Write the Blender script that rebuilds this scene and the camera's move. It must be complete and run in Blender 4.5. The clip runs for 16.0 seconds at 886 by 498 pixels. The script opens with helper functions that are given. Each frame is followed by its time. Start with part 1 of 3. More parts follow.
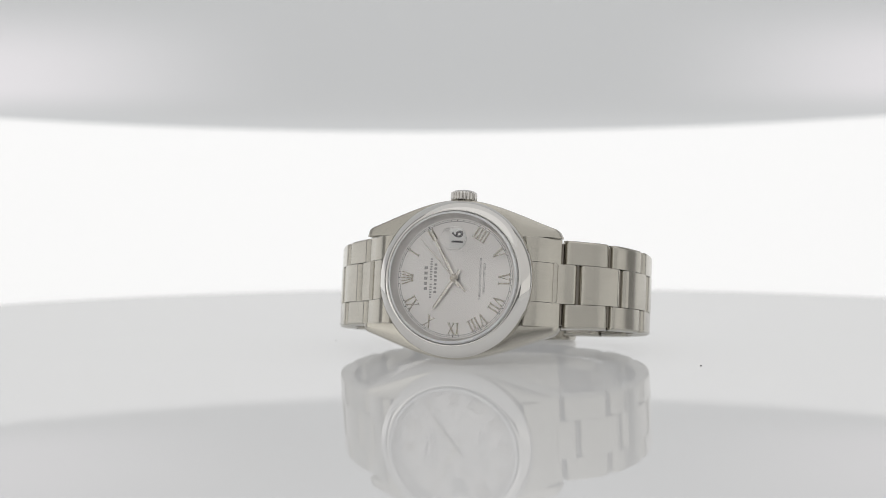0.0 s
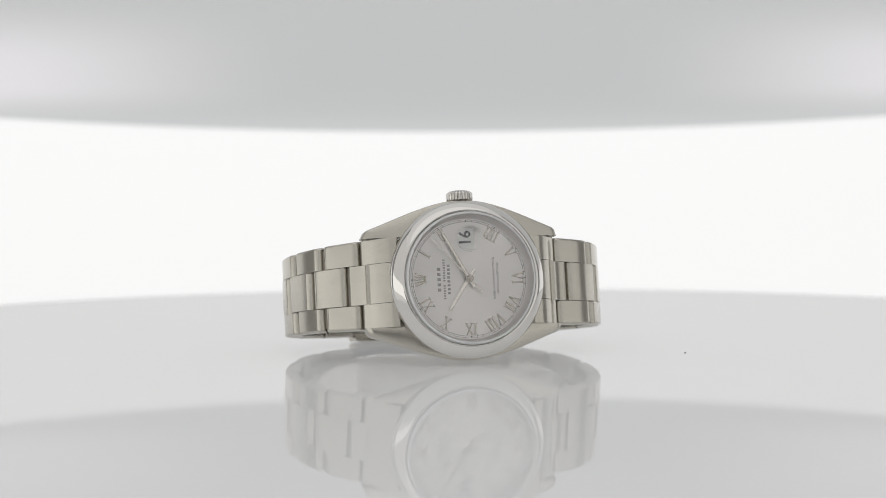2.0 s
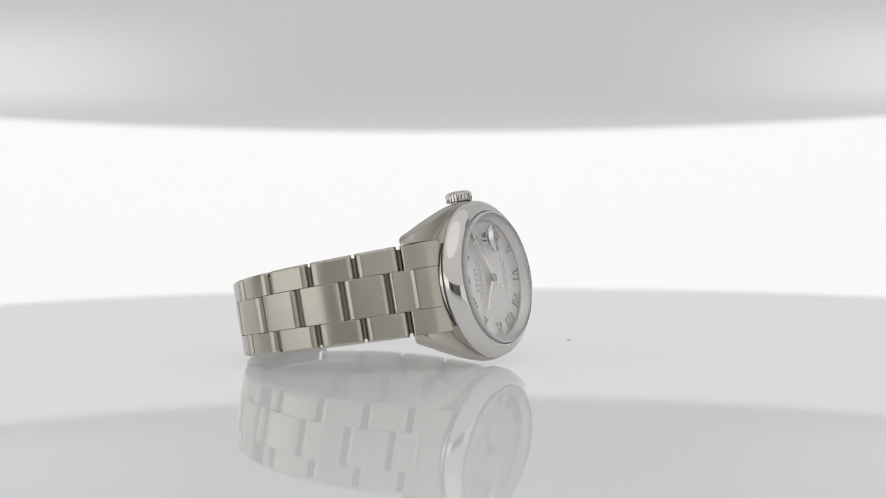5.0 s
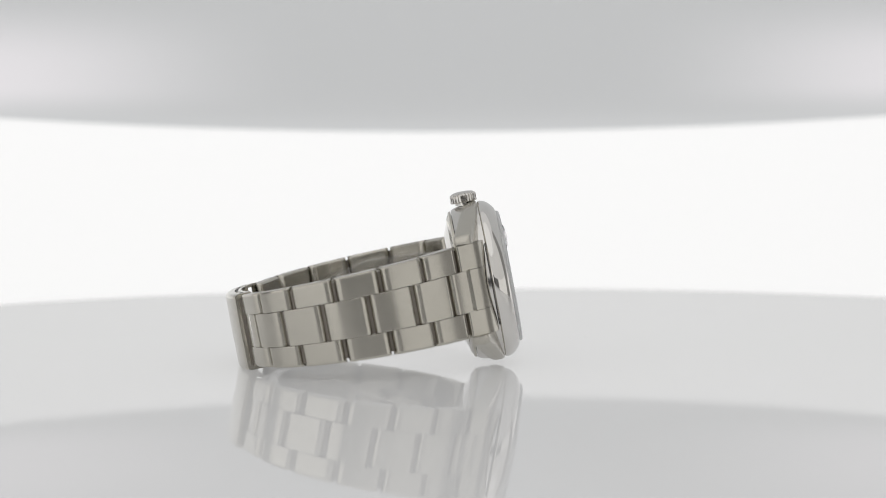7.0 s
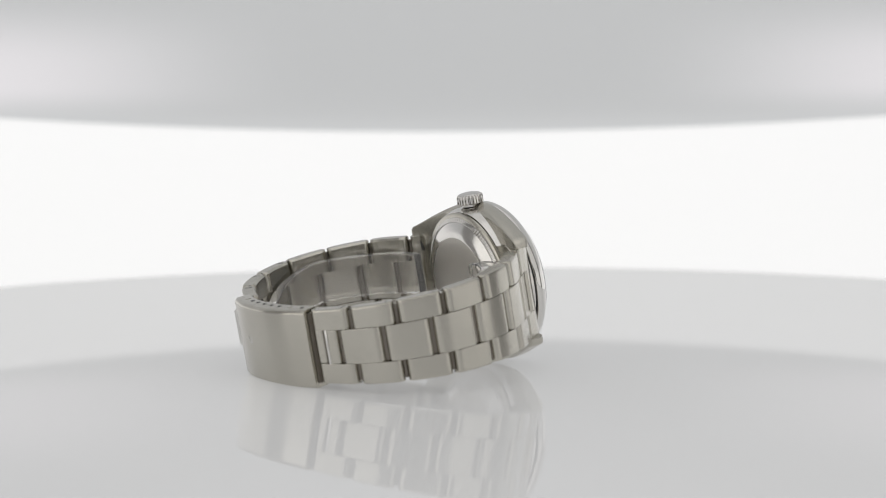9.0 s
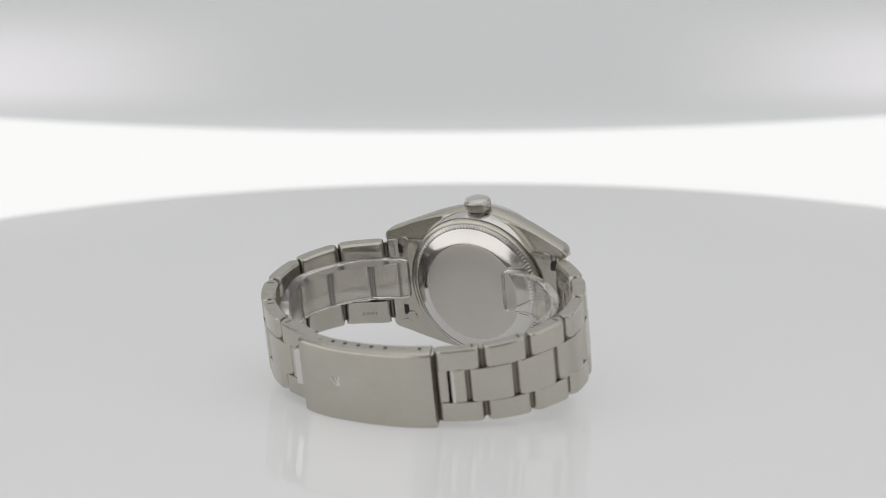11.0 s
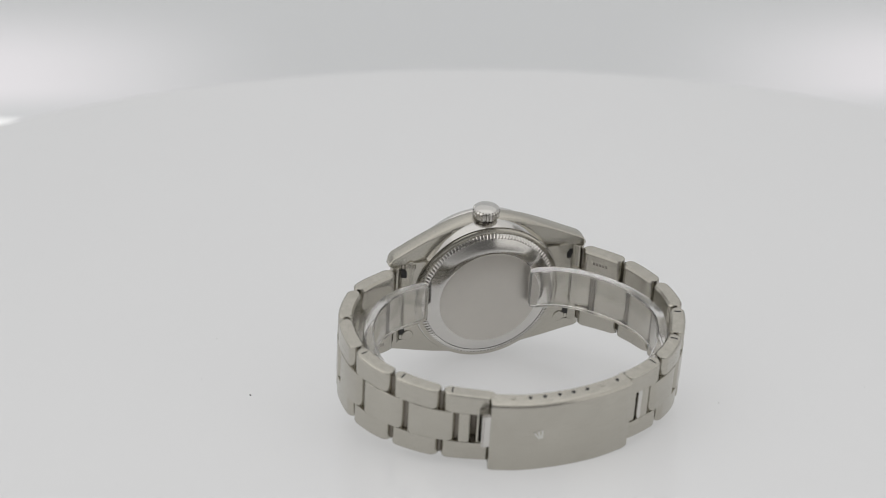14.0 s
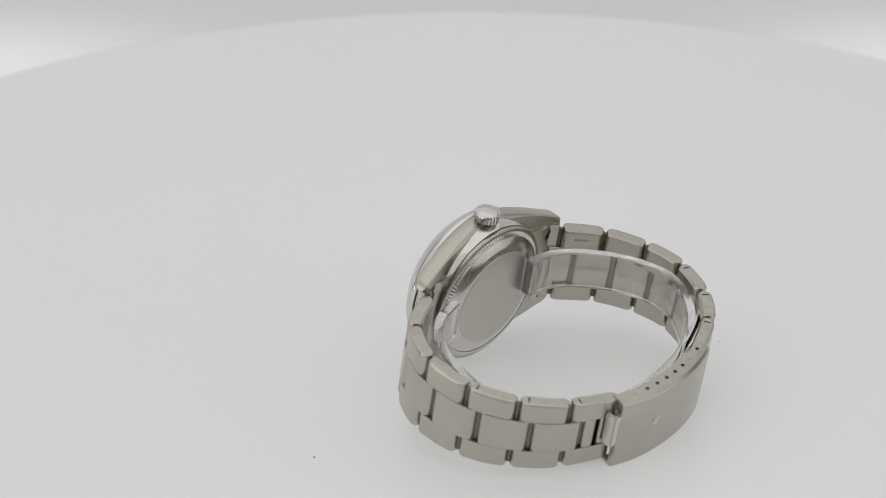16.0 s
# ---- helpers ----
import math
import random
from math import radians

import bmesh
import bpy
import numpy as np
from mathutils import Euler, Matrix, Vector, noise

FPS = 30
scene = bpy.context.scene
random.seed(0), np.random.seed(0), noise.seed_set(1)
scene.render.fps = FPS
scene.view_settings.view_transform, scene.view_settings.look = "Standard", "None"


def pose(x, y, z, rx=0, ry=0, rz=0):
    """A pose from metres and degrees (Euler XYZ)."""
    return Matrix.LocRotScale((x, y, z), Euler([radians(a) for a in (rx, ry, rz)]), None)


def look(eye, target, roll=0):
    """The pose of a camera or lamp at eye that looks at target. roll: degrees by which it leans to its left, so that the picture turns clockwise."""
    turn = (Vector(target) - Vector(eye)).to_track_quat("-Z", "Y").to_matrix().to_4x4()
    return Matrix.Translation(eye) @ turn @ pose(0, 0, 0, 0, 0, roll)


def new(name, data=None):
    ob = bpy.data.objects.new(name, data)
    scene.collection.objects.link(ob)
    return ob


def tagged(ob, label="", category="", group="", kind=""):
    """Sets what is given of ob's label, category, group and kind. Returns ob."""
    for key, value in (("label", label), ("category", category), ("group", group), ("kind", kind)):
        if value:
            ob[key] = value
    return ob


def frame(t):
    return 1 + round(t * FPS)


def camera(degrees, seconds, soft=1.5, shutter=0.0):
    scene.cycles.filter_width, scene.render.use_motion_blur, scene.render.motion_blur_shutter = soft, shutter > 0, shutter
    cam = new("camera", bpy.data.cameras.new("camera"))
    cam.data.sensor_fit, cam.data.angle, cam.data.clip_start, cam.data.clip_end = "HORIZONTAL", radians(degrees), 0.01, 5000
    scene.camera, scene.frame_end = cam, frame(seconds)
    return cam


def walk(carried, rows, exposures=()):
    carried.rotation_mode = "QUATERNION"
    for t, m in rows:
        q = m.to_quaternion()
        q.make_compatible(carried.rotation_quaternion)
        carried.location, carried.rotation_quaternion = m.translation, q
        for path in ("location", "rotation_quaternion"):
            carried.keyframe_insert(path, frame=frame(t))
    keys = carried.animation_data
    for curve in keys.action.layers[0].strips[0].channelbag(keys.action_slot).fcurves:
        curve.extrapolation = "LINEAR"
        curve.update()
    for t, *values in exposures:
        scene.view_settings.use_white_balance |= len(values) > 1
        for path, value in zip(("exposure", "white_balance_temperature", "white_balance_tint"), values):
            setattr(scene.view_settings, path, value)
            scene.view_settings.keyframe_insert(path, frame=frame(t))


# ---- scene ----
# ---------------------------------------------------------------- camera
cam = camera(22.18, 16.0, soft=0.5)
cam.data.dof.use_dof = True
cam.data.dof.focus_distance = 0.495
cam.data.dof.aperture_fstop = 17.0
E0 = 3.450
EYE = pose(0, 0, 0, -E0) @ look((-0.00648, -0.50277, 0.02601), (-0.00648, 0.0, 0.02601), -0.298)
walk(cam, [(0.0, EYE), (16.0, EYE)])

MM = 0.001


# ---------------------------------------------------------------- materials
def material(name, color, rough=0.5, metal=0.0, **extra):
    m = bpy.data.materials.new(name)
    m.use_nodes = True
    b = m.node_tree.nodes["Principled BSDF"]
    b.inputs["Base Color"].default_value = (*color, 1)
    b.inputs["Roughness"].default_value = rough
    b.inputs["Metallic"].default_value = metal
    for key, value in extra.items():
        b.inputs[key.replace("_", " ")].default_value = value
    return m


def link_nodes(m, a, out, b, into):
    m.node_tree.links.new(a.outputs[out], b.inputs[into])


def grain(m, scale, amount, base, spread, bump=0.0, rough=None, coords="Object"):
    """Streaks or mottle in colour, gloss and relief; scale is a vector of cycles per metre."""
    n = m.node_tree.nodes
    p = n["Principled BSDF"]
    tc, mp, tx = n.new("ShaderNodeTexCoord"), n.new("ShaderNodeMapping"), n.new("ShaderNodeTexNoise")
    mp.inputs["Scale"].default_value = scale
    tx.inputs["Scale"].default_value = 1.0
    tx.inputs["Detail"].default_value = 4.0
    link_nodes(m, tc, coords, mp, "Vector")
    link_nodes(m, mp, "Vector", tx, "Vector")
    ramp = n.new("ShaderNodeMapRange")
    ramp.inputs["To Min"].default_value, ramp.inputs["To Max"].default_value = 1 - spread, 1 + spread
    link_nodes(m, tx, "Fac", ramp, "Value")
    mix = n.new("ShaderNodeMix")
    mix.data_type, mix.blend_type = "RGBA", "MULTIPLY"
    mix.inputs["Factor"].default_value = amount
    mix.inputs["A"].default_value = (*base, 1)
    link_nodes(m, ramp, "Result", mix, "B")
    wide, soft_ramp, mix2 = n.new("ShaderNodeTexNoise"), n.new("ShaderNodeMapRange"), n.new("ShaderNodeMix")
    wide.inputs["Scale"].default_value = 130.0 if max(scale) > 200 else 7.0
    wide.inputs["Detail"].default_value = 2.0
    soft_ramp.inputs["To Min"].default_value, soft_ramp.inputs["To Max"].default_value = 1 - 0.09 * amount, 1 + 0.09 * amount
    mix2.data_type, mix2.blend_type = "RGBA", "MULTIPLY"
    mix2.inputs["Factor"].default_value = 1.0
    link_nodes(m, tc, coords, wide, "Vector")
    link_nodes(m, wide, "Fac", soft_ramp, "Value")
    link_nodes(m, mix, "Result", mix2, "A")
    link_nodes(m, soft_ramp, "Result", mix2, "B")
    link_nodes(m, mix2, "Result", p, "Base Color")
    if rough:
        rr = n.new("ShaderNodeMapRange")
        rr.inputs["To Min"].default_value, rr.inputs["To Max"].default_value = rough
        link_nodes(m, tx, "Fac", rr, "Value")
        link_nodes(m, rr, "Result", p, "Roughness")
    if bump:
        bp = n.new("ShaderNodeBump")
        bp.inputs["Strength"].default_value = 1.0
        bp.inputs["Distance"].default_value = bump
        link_nodes(m, tx, "Fac", bp, "Height")
        link_nodes(m, bp, "Normal", p, "Normal")
    return m


STEEL = (0.5, 0.48, 0.428)
brushed = grain(material("brushed steel", STEEL, 0.3, 1.0, Anisotropic=0.75), (450, 450, 16000), 0.85, STEEL, 0.2, 0.000001, (0.17, 0.27))
satin = grain(material("satin steel", STEEL, 0.26, 1.0), (700, 9000, 9000), 0.6, STEEL, 0.06, 0.0000002, (0.2, 0.3))
n = brushed.node_tree.nodes
across, turned = n.new("ShaderNodeCombineXYZ"), n.new("ShaderNodeVectorTransform")
across.inputs["Z"].default_value = 1.0
turned.vector_type, turned.convert_from, turned.convert_to = "VECTOR", "OBJECT", "WORLD"
link_nodes(brushed, across, "Vector", turned, "Vector")
link_nodes(brushed, turned, "Vector", n["Principled BSDF"], "Tangent")
matte_steel = grain(material("matte steel", (0.6, 0.575, 0.535), 0.45, 1.0), (1500, 1500, 1500), 0.5, (0.6, 0.575, 0.535), 0.05, 0, (0.38, 0.48))
polished = grain(material("polished steel", (0.66, 0.645, 0.62), 0.09, 1.0), (900, 900, 900), 0.5, (0.66, 0.645, 0.62), 0.05, 0, (0.10, 0.18))
# darker steel colour paints the shade down in the bracelet's gaps
shade_steel = material("steel darkened for shade in gaps", (0.22, 0.2, 0.175), 0.4, 1.0)
mirror = grain(material("mirror-polished steel", (0.69, 0.675, 0.65), 0.05, 1.0), (900, 900, 900), 0.4, (0.69, 0.675, 0.65), 0.03, 0, (0.035, 0.07))
dark = material("blackened gap", (0.02, 0.02, 0.02), 0.6)
SILVER = (0.73, 0.708, 0.69)
silver = grain(material("silver sunray dial", SILVER, 0.33, 0.65, Anisotropic=0.7), (4000, 4000, 4000), 0.5, SILVER, 0.04, 0, (0.29, 0.36))
ray = silver.node_tree.nodes.new("ShaderNodeTangent")
ray.direction_type, ray.axis = "RADIAL", "Y"
link_nodes(silver, ray, "Tangent", silver.node_tree.nodes["Principled BSDF"], "Tangent")
gold_white = material("applied metal", (0.4, 0.37, 0.32), 0.16, 1.0)
ink = material("dark grey print", (0.035, 0.035, 0.04), 0.6)
grey_ink = material("grey print", (0.3, 0.29, 0.285), 0.5)
frosted = material("ground glass edge", (0.75, 0.76, 0.76), 0.3, 0.0, Transmission_Weight=0.35)
date_white = material("white date disc", (0.88, 0.88, 0.86), 0.5)
glass = material("sapphire crystal", (1, 1, 1), 0.0, 0.0, Transmission_Weight=1.0, IOR=1.5)
clear = grain(material("clear plastic", (0.985, 0.975, 0.96), 0.05, 0.0, Transmission_Weight=0.95, IOR=1.4), (60, 60, 60), 0.4, (0.985, 0.975, 0.96), 0.05, 0, (0.05, 0.11))
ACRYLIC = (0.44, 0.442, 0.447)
# emission added to brighten the platter; no lamp is built below it
acrylic = grain(material("milky acrylic with added glow", ACRYLIC, 0.6, 0.0, Specular_IOR_Level=0.0, Emission_Color=(1.0, 1.0, 1.0, 1.0), Emission_Strength=0.335), (25, 25, 25), 0.3, ACRYLIC, 0.02)


def satin_gloss(m, ior, share):
    """A thin half-dulled gloss over the milky body."""
    n = m.node_tree.nodes
    fres, mult, gloss, mix = n.new("ShaderNodeFresnel"), n.new("ShaderNodeMath"), n.new("ShaderNodeBsdfGlossy"), n.new("ShaderNodeMixShader")
    fres.inputs["IOR"].default_value = ior
    mult.operation = "MULTIPLY"
    mult.inputs[1].default_value = share
    gloss.inputs["Roughness"].default_value = 0.02
    link_nodes(m, fres, "Fac", mult, 0)
    link_nodes(m, mult, "Value", mix, "Fac")
    m.node_tree.links.new(n["Principled BSDF"].outputs["BSDF"], mix.inputs[1])
    m.node_tree.links.new(gloss.outputs["BSDF"], mix.inputs[2])
    m.node_tree.links.new(mix.outputs["Shader"], n["Material Output"].inputs["Surface"])


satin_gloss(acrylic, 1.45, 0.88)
speck_dark = material("dust", (0.2, 0.2, 0.2), 0.8)


def glowing(name, color, strength, base=0.3):
    """White cloth whose glow is set in the material, with no lamps behind."""
    m = material(name, (base, base, base), 0.9)
    b = m.node_tree.nodes["Principled BSDF"]
    b.inputs["Emission Color"].default_value = (*color, 1)
    b.inputs["Emission Strength"].default_value = strength
    b.inputs["Specular IOR Level"].default_value = 0.1
    return m


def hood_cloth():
    """Pale cloth, lamp light painted in as two bands left and right of middle."""
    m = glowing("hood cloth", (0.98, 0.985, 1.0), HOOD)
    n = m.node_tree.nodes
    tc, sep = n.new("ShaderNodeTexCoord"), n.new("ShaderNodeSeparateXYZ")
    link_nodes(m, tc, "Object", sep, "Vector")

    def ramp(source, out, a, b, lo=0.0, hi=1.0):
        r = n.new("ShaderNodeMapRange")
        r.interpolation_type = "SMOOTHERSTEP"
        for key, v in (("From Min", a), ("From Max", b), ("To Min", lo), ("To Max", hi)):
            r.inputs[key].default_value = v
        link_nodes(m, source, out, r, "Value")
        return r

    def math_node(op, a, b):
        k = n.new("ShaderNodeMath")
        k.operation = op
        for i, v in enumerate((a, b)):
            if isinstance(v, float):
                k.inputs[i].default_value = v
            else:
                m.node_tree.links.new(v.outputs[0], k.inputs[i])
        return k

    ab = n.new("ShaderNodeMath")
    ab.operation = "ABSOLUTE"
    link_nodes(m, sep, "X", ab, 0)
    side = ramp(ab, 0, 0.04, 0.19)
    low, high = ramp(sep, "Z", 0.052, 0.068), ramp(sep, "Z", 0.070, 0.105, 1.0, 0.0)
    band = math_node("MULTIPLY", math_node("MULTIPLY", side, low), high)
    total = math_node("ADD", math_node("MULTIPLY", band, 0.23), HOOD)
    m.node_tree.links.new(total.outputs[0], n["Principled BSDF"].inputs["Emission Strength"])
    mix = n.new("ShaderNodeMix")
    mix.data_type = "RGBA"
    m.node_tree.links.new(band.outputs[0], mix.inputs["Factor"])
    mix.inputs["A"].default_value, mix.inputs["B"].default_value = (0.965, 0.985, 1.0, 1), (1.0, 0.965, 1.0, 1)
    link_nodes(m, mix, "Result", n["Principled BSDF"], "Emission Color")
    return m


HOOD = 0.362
panel_glow = glowing("backlit panel", (1.0, 0.998, 0.995), 0.81, 0.25)
hood_glow = hood_cloth()
ceiling_glow = glowing("ceiling cloth", (1.0, 0.995, 0.99), 0.57)
front_glow = glowing("front cloth", (1.0, 0.975, 0.94), 0.14, 0.2)
open_front = glowing("dim front cloth", (1.0, 0.975, 0.94), 0.07, 0.12)
side_glow = glowing("side cloth", (1.0, 0.97, 0.94), 0.13, 0.2)
side_fill = glowing("side fill cloth", (1.0, 0.985, 0.955), 1.05, 0.3)
dim_side_fill = glowing("dimmer fill cloth", (1.0, 0.985, 0.955), 0.68, 0.3)
hood_side = glowing("side hood cloth", (1.0, 0.985, 0.965), 0.5, 0.3)
floor_cloth = glowing("floor cloth", (1.0, 0.98, 0.95), 0.1, 0.3)


# ---------------------------------------------------------------- helpers for meshes
def mesh_of(name, bm, scale=MM, angle=35, smooth=True):
    bmesh.ops.recalc_face_normals(bm, faces=bm.faces)
    bmesh.ops.scale(bm, vec=(scale,) * 3, verts=bm.verts)
    me = bpy.data.meshes.new(name)
    bm.to_mesh(me)
    bm.free()
    if smooth:
        me.polygons.foreach_set("use_smooth", [True] * len(me.polygons))
        me.set_sharp_from_angle(angle=radians(angle))
    return me


def part(name, bm, mat, parent=None, label="", angle=35, smooth=True):
    ob = new(name, mesh_of(name, bm, MM, angle, smooth))
    ob.data.materials.append(mat)
    if parent:
        ob.parent = parent
    if label:
        ob["label"] = label
    return ob


def rings(bm, loops, closed=True, caps=True):
    """Quads between loops of points, all of one count."""
    vs = [[bm.verts.new(p) for p in loop] for loop in loops]
    n = len(vs[0])
    for a, b in zip(vs, vs[1:]):
        for i in range(n if closed else n - 1):
            bm.faces.new((a[i], a[(i + 1) % n], b[(i + 1) % n], b[i]))
    if caps:
        bm.faces.new(vs[0][::-1])
        bm.faces.new(vs[-1])
    return vs


def lathe_y(profile, n=128, caps=False, ripple=None):
    """Turned about the watch's depth axis: (radius, depth) pairs; ripple(angle, k) adds to the radius."""
    bm = bmesh.new()
    loops = []
    for k, (r, y) in enumerate(profile):
        loops.append([((r + (ripple(i, k) if ripple else 0)) * math.cos(2 * math.pi * i / n), y,
                       (r + (ripple(i, k) if ripple else 0)) * math.sin(2 * math.pi * i / n)) for i in range(n)])
    rings(bm, loops, True, caps)
    return bm


def box(bm, x0, x1, y0, y1, z0, z1, m=None):
    vs = [bm.verts.new((x, y, z)) for x in (x0, x1) for y in (y0, y1) for z in (z0, z1)]
    for f in ((0, 1, 3, 2), (4, 6, 7, 5), (0, 4, 5, 1), (2, 3, 7, 6), (0, 2, 6, 4), (1, 5, 7, 3)):
        bm.faces.new([vs[i] for i in f])
    if m:
        bmesh.ops.transform(bm, matrix=m, verts=vs)
    return vs


# ---------------------------------------------------------------- the booth (metres)
BOOTH_Y, BOOTH_R, FLOOR_Z, CEIL_Z = -0.23, 0.55, -0.24, 0.60


def edge_height(a):
    """Top edge of the backlit panel: it sags in the middle."""
    x = BOOTH_R * math.sin(a)
    return 0.0492 + 0.224 * min(x * x, 0.09)


def wall_strip(name, mat, a0, a1, low, high, r=BOOTH_R, n=64, thick=0.006):
    bm = bmesh.new()
    loops = []
    for i in range(n + 1):
        a = radians(a0 + (a1 - a0) * i / n)
        s, c = math.sin(a), math.cos(a)
        zl, zh = low(a), high(a)
        loops.append([(r * s, BOOTH_Y + r * c, zl), (r * s, BOOTH_Y + r * c, zh),
                      ((r + thick) * s, BOOTH_Y + (r + thick) * c, zh), ((r + thick) * s, BOOTH_Y + (r + thick) * c, zl)])
    rings(bm, loops)
    ob = new(name, mesh_of(name, bm, 1.0, 40))
    ob.data.materials.append(mat)
    return tagged(ob, kind="structure")


def build_booth():
    wall_strip("backdrop_panel", panel_glow, -50, 50, lambda a: FLOOR_Z, edge_height)
    # all walls beside and facing the backdrop are unseen, toned to shape reflections
    wall_strip("wall_left", side_glow, -64, -50, lambda a: FLOOR_Z, lambda a: CEIL_Z)
    wall_strip("wall_right", side_glow, 50, 64, lambda a: FLOOR_Z, lambda a: CEIL_Z)
    # unseen glowing bands, added to brighten what the steel reflects
    for k, (a0, a1, mat) in enumerate(((-148, -64, side_fill), (64, 128, dim_side_fill))):
        wall_strip("side_fill_band_%d" % (k + 1), mat, a0, a1, lambda a: -0.16, lambda a: 0.11)
        wall_strip("wall_under_band_%d" % (k + 1), front_glow, a0, a1, lambda a: FLOOR_Z, lambda a: -0.16)
        wall_strip("wall_over_band_%d" % (k + 1), hood_side, a0, a1, lambda a: 0.11, lambda a: CEIL_Z)
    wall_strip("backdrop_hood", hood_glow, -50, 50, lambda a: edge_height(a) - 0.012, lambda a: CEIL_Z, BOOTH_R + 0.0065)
    wall_strip("wall_front", open_front, 128, 212, lambda a: FLOOR_Z, lambda a: 0.11)
    wall_strip("wall_over_front", hood_side, 128, 212, lambda a: 0.11, lambda a: CEIL_Z)
    for name, z, mat in (("floor", FLOOR_Z, floor_cloth), ("ceiling", CEIL_Z, ceiling_glow)):
        bm = bmesh.new()
        d = -0.01 if z < 0 else 0.01
        rings(bm, [[((BOOTH_R + 0.02) * math.cos(i * math.pi / 36), BOOTH_Y + (BOOTH_R + 0.02) * math.sin(i * math.pi / 36), zz)
                    for i in range(72)] for zz in (z, z + d)])
        ob = new(name, mesh_of(name, bm, 1.0))
        ob.data.materials.append(mat)
        tagged(ob, kind="structure")


build_booth()

# unseen black disc behind the camera, added as its dark reflection in the steel
bm = bmesh.new()
rings(bm, [[(-0.0065 + 0.06 * math.cos(a), BOOTH_Y - BOOTH_R + d, 0.04 + 0.06 * math.sin(a)) for a in (i * math.pi / 16 for i in range(32))] for d in (0.0, 0.012)])
camera_disc = new("camera_dark_disc", mesh_of("camera_dark_disc", bm, 1.0))
camera_disc.data.materials.append(dark)
tagged(camera_disc, kind="structure")

# weak overhead fill lamp, added for light from above; no such fixture is known
fill_lamp = new("overhead_fill", bpy.data.lights.new("overhead_fill", "AREA"))
fill_lamp.data.shape, fill_lamp.data.size = "DISK", 0.76
fill_lamp.data.energy, fill_lamp.data.color = 0.3, (1.0, 0.992, 0.98)
fill_lamp.matrix_world = pose(0.0, -0.34, CEIL_Z - 0.02)

# ---------------------------------------------------------------- the turntable
DISC_R, TOP = 208.0, 1.05


def build_turntable():
    base = new("turntable")
    bm = bmesh.new()
    prof = [(0.01, TOP), (60, TOP), (120, TOP), (DISC_R - 1.6, TOP), (DISC_R - 0.8, TOP), (DISC_R - 0.2, TOP - 0.2), (DISC_R, TOP - 0.8), (DISC_R, -8), (DISC_R - 0.8, -8.9), (60, -8.9), (0.01, -8.9)]
    rings(bm, [[(r * math.cos(2 * math.pi * i / 192), r * math.sin(2 * math.pi * i / 192), z) for i in range(192)] for r, z in prof], True, True)
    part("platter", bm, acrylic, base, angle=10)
    bm = bmesh.new()
    rings(bm, [[(r * math.cos(2 * math.pi * i / 48), r * math.sin(2 * math.pi * i / 48), z) for i in range(48)] for r, z in ((40, -9.0), (40, -20), (18, -22), (18, -60))])
    part("hub", bm, satin, base)
    rnd = random.Random(4)
    for x, y, s in ((11.3, 49.6, 0.26), (-45.3, -33.5, 0.11), (-56, -65, 0.09), (24, 55, 0.08), (41, 43, 0.08)):
        bm = bmesh.new()
        bmesh.ops.create_icosphere(bm, subdivisions=1, radius=s)
        for v in bm.verts:
            v.co = Vector((v.co.x * rnd.uniform(0.7, 1.5), v.co.y * rnd.uniform(0.7, 1.5), v.co.z * 0.7)) + Vector((x, y, TOP + s * 0.3))
        part("dust_speck", bm, speck_dark, base)
    return tagged(base, "round glossy white acrylic turntable that turns and tilts", "turntable")


turntable = build_turntable()
bm = bmesh.new()
rings(bm, [[(r * math.cos(2 * math.pi * i / 48), r * math.sin(2 * math.pi * i / 48), z) for i in range(48)] for r, z in ((70, -240), (70, -228), (26, -222), (26, -52))])
pedestal = tagged(part("pedestal", bm, satin), "plain metal post under the turntable", "pedestal")

# ---------------------------------------------------------------- the watch (millimetres; x to six o'clock, y to the back, z to the crown)
watch = tagged(new("wrist_watch"), "stainless steel wrist watch lying on its side on a turntable", "watch")

SIDE = {
    -1: [(-12.5, 1.5), (-16.4, 1.8), (-19.6, 4.0), (-22.6, 7.6), (-29.2, 14.0), (-33.3, 21.3), (-35.2, 28.8), (-34.6, 35.8), (-30.8, 44.2), (-24.5, 50.5), (-15.0, 55.2), (-5.0, 57.4)],
    1: [(12.5, 1.5), (16.4, 1.8), (19.6, 3.9), (22.6, 7.4), (31.4, 12.0), (36.8, 20.4), (37.9, 29.4), (36.1, 37.2), (31.9, 43.9), (24.6, 50.5), (13.2, 55.5), (5.0, 57.8)],
}


def dense(points, per=24):
    out = []
    pts = [Vector(p) for p in points]
    pts = [2 * pts[0] - pts[1]] + pts + [2 * pts[-1] - pts[-2]]
    for a, b, c, d in zip(pts, pts[1:], pts[2:], pts[3:]):
        for i in range(per):
            t = i / per
            out.append(0.5 * (2 * b + (c - a) * t + (2 * a - 5 * b + 4 * c - d) * t * t + (3 * b - a - 3 * c + d) * t ** 3))
    out.append(pts[-2])
    return out


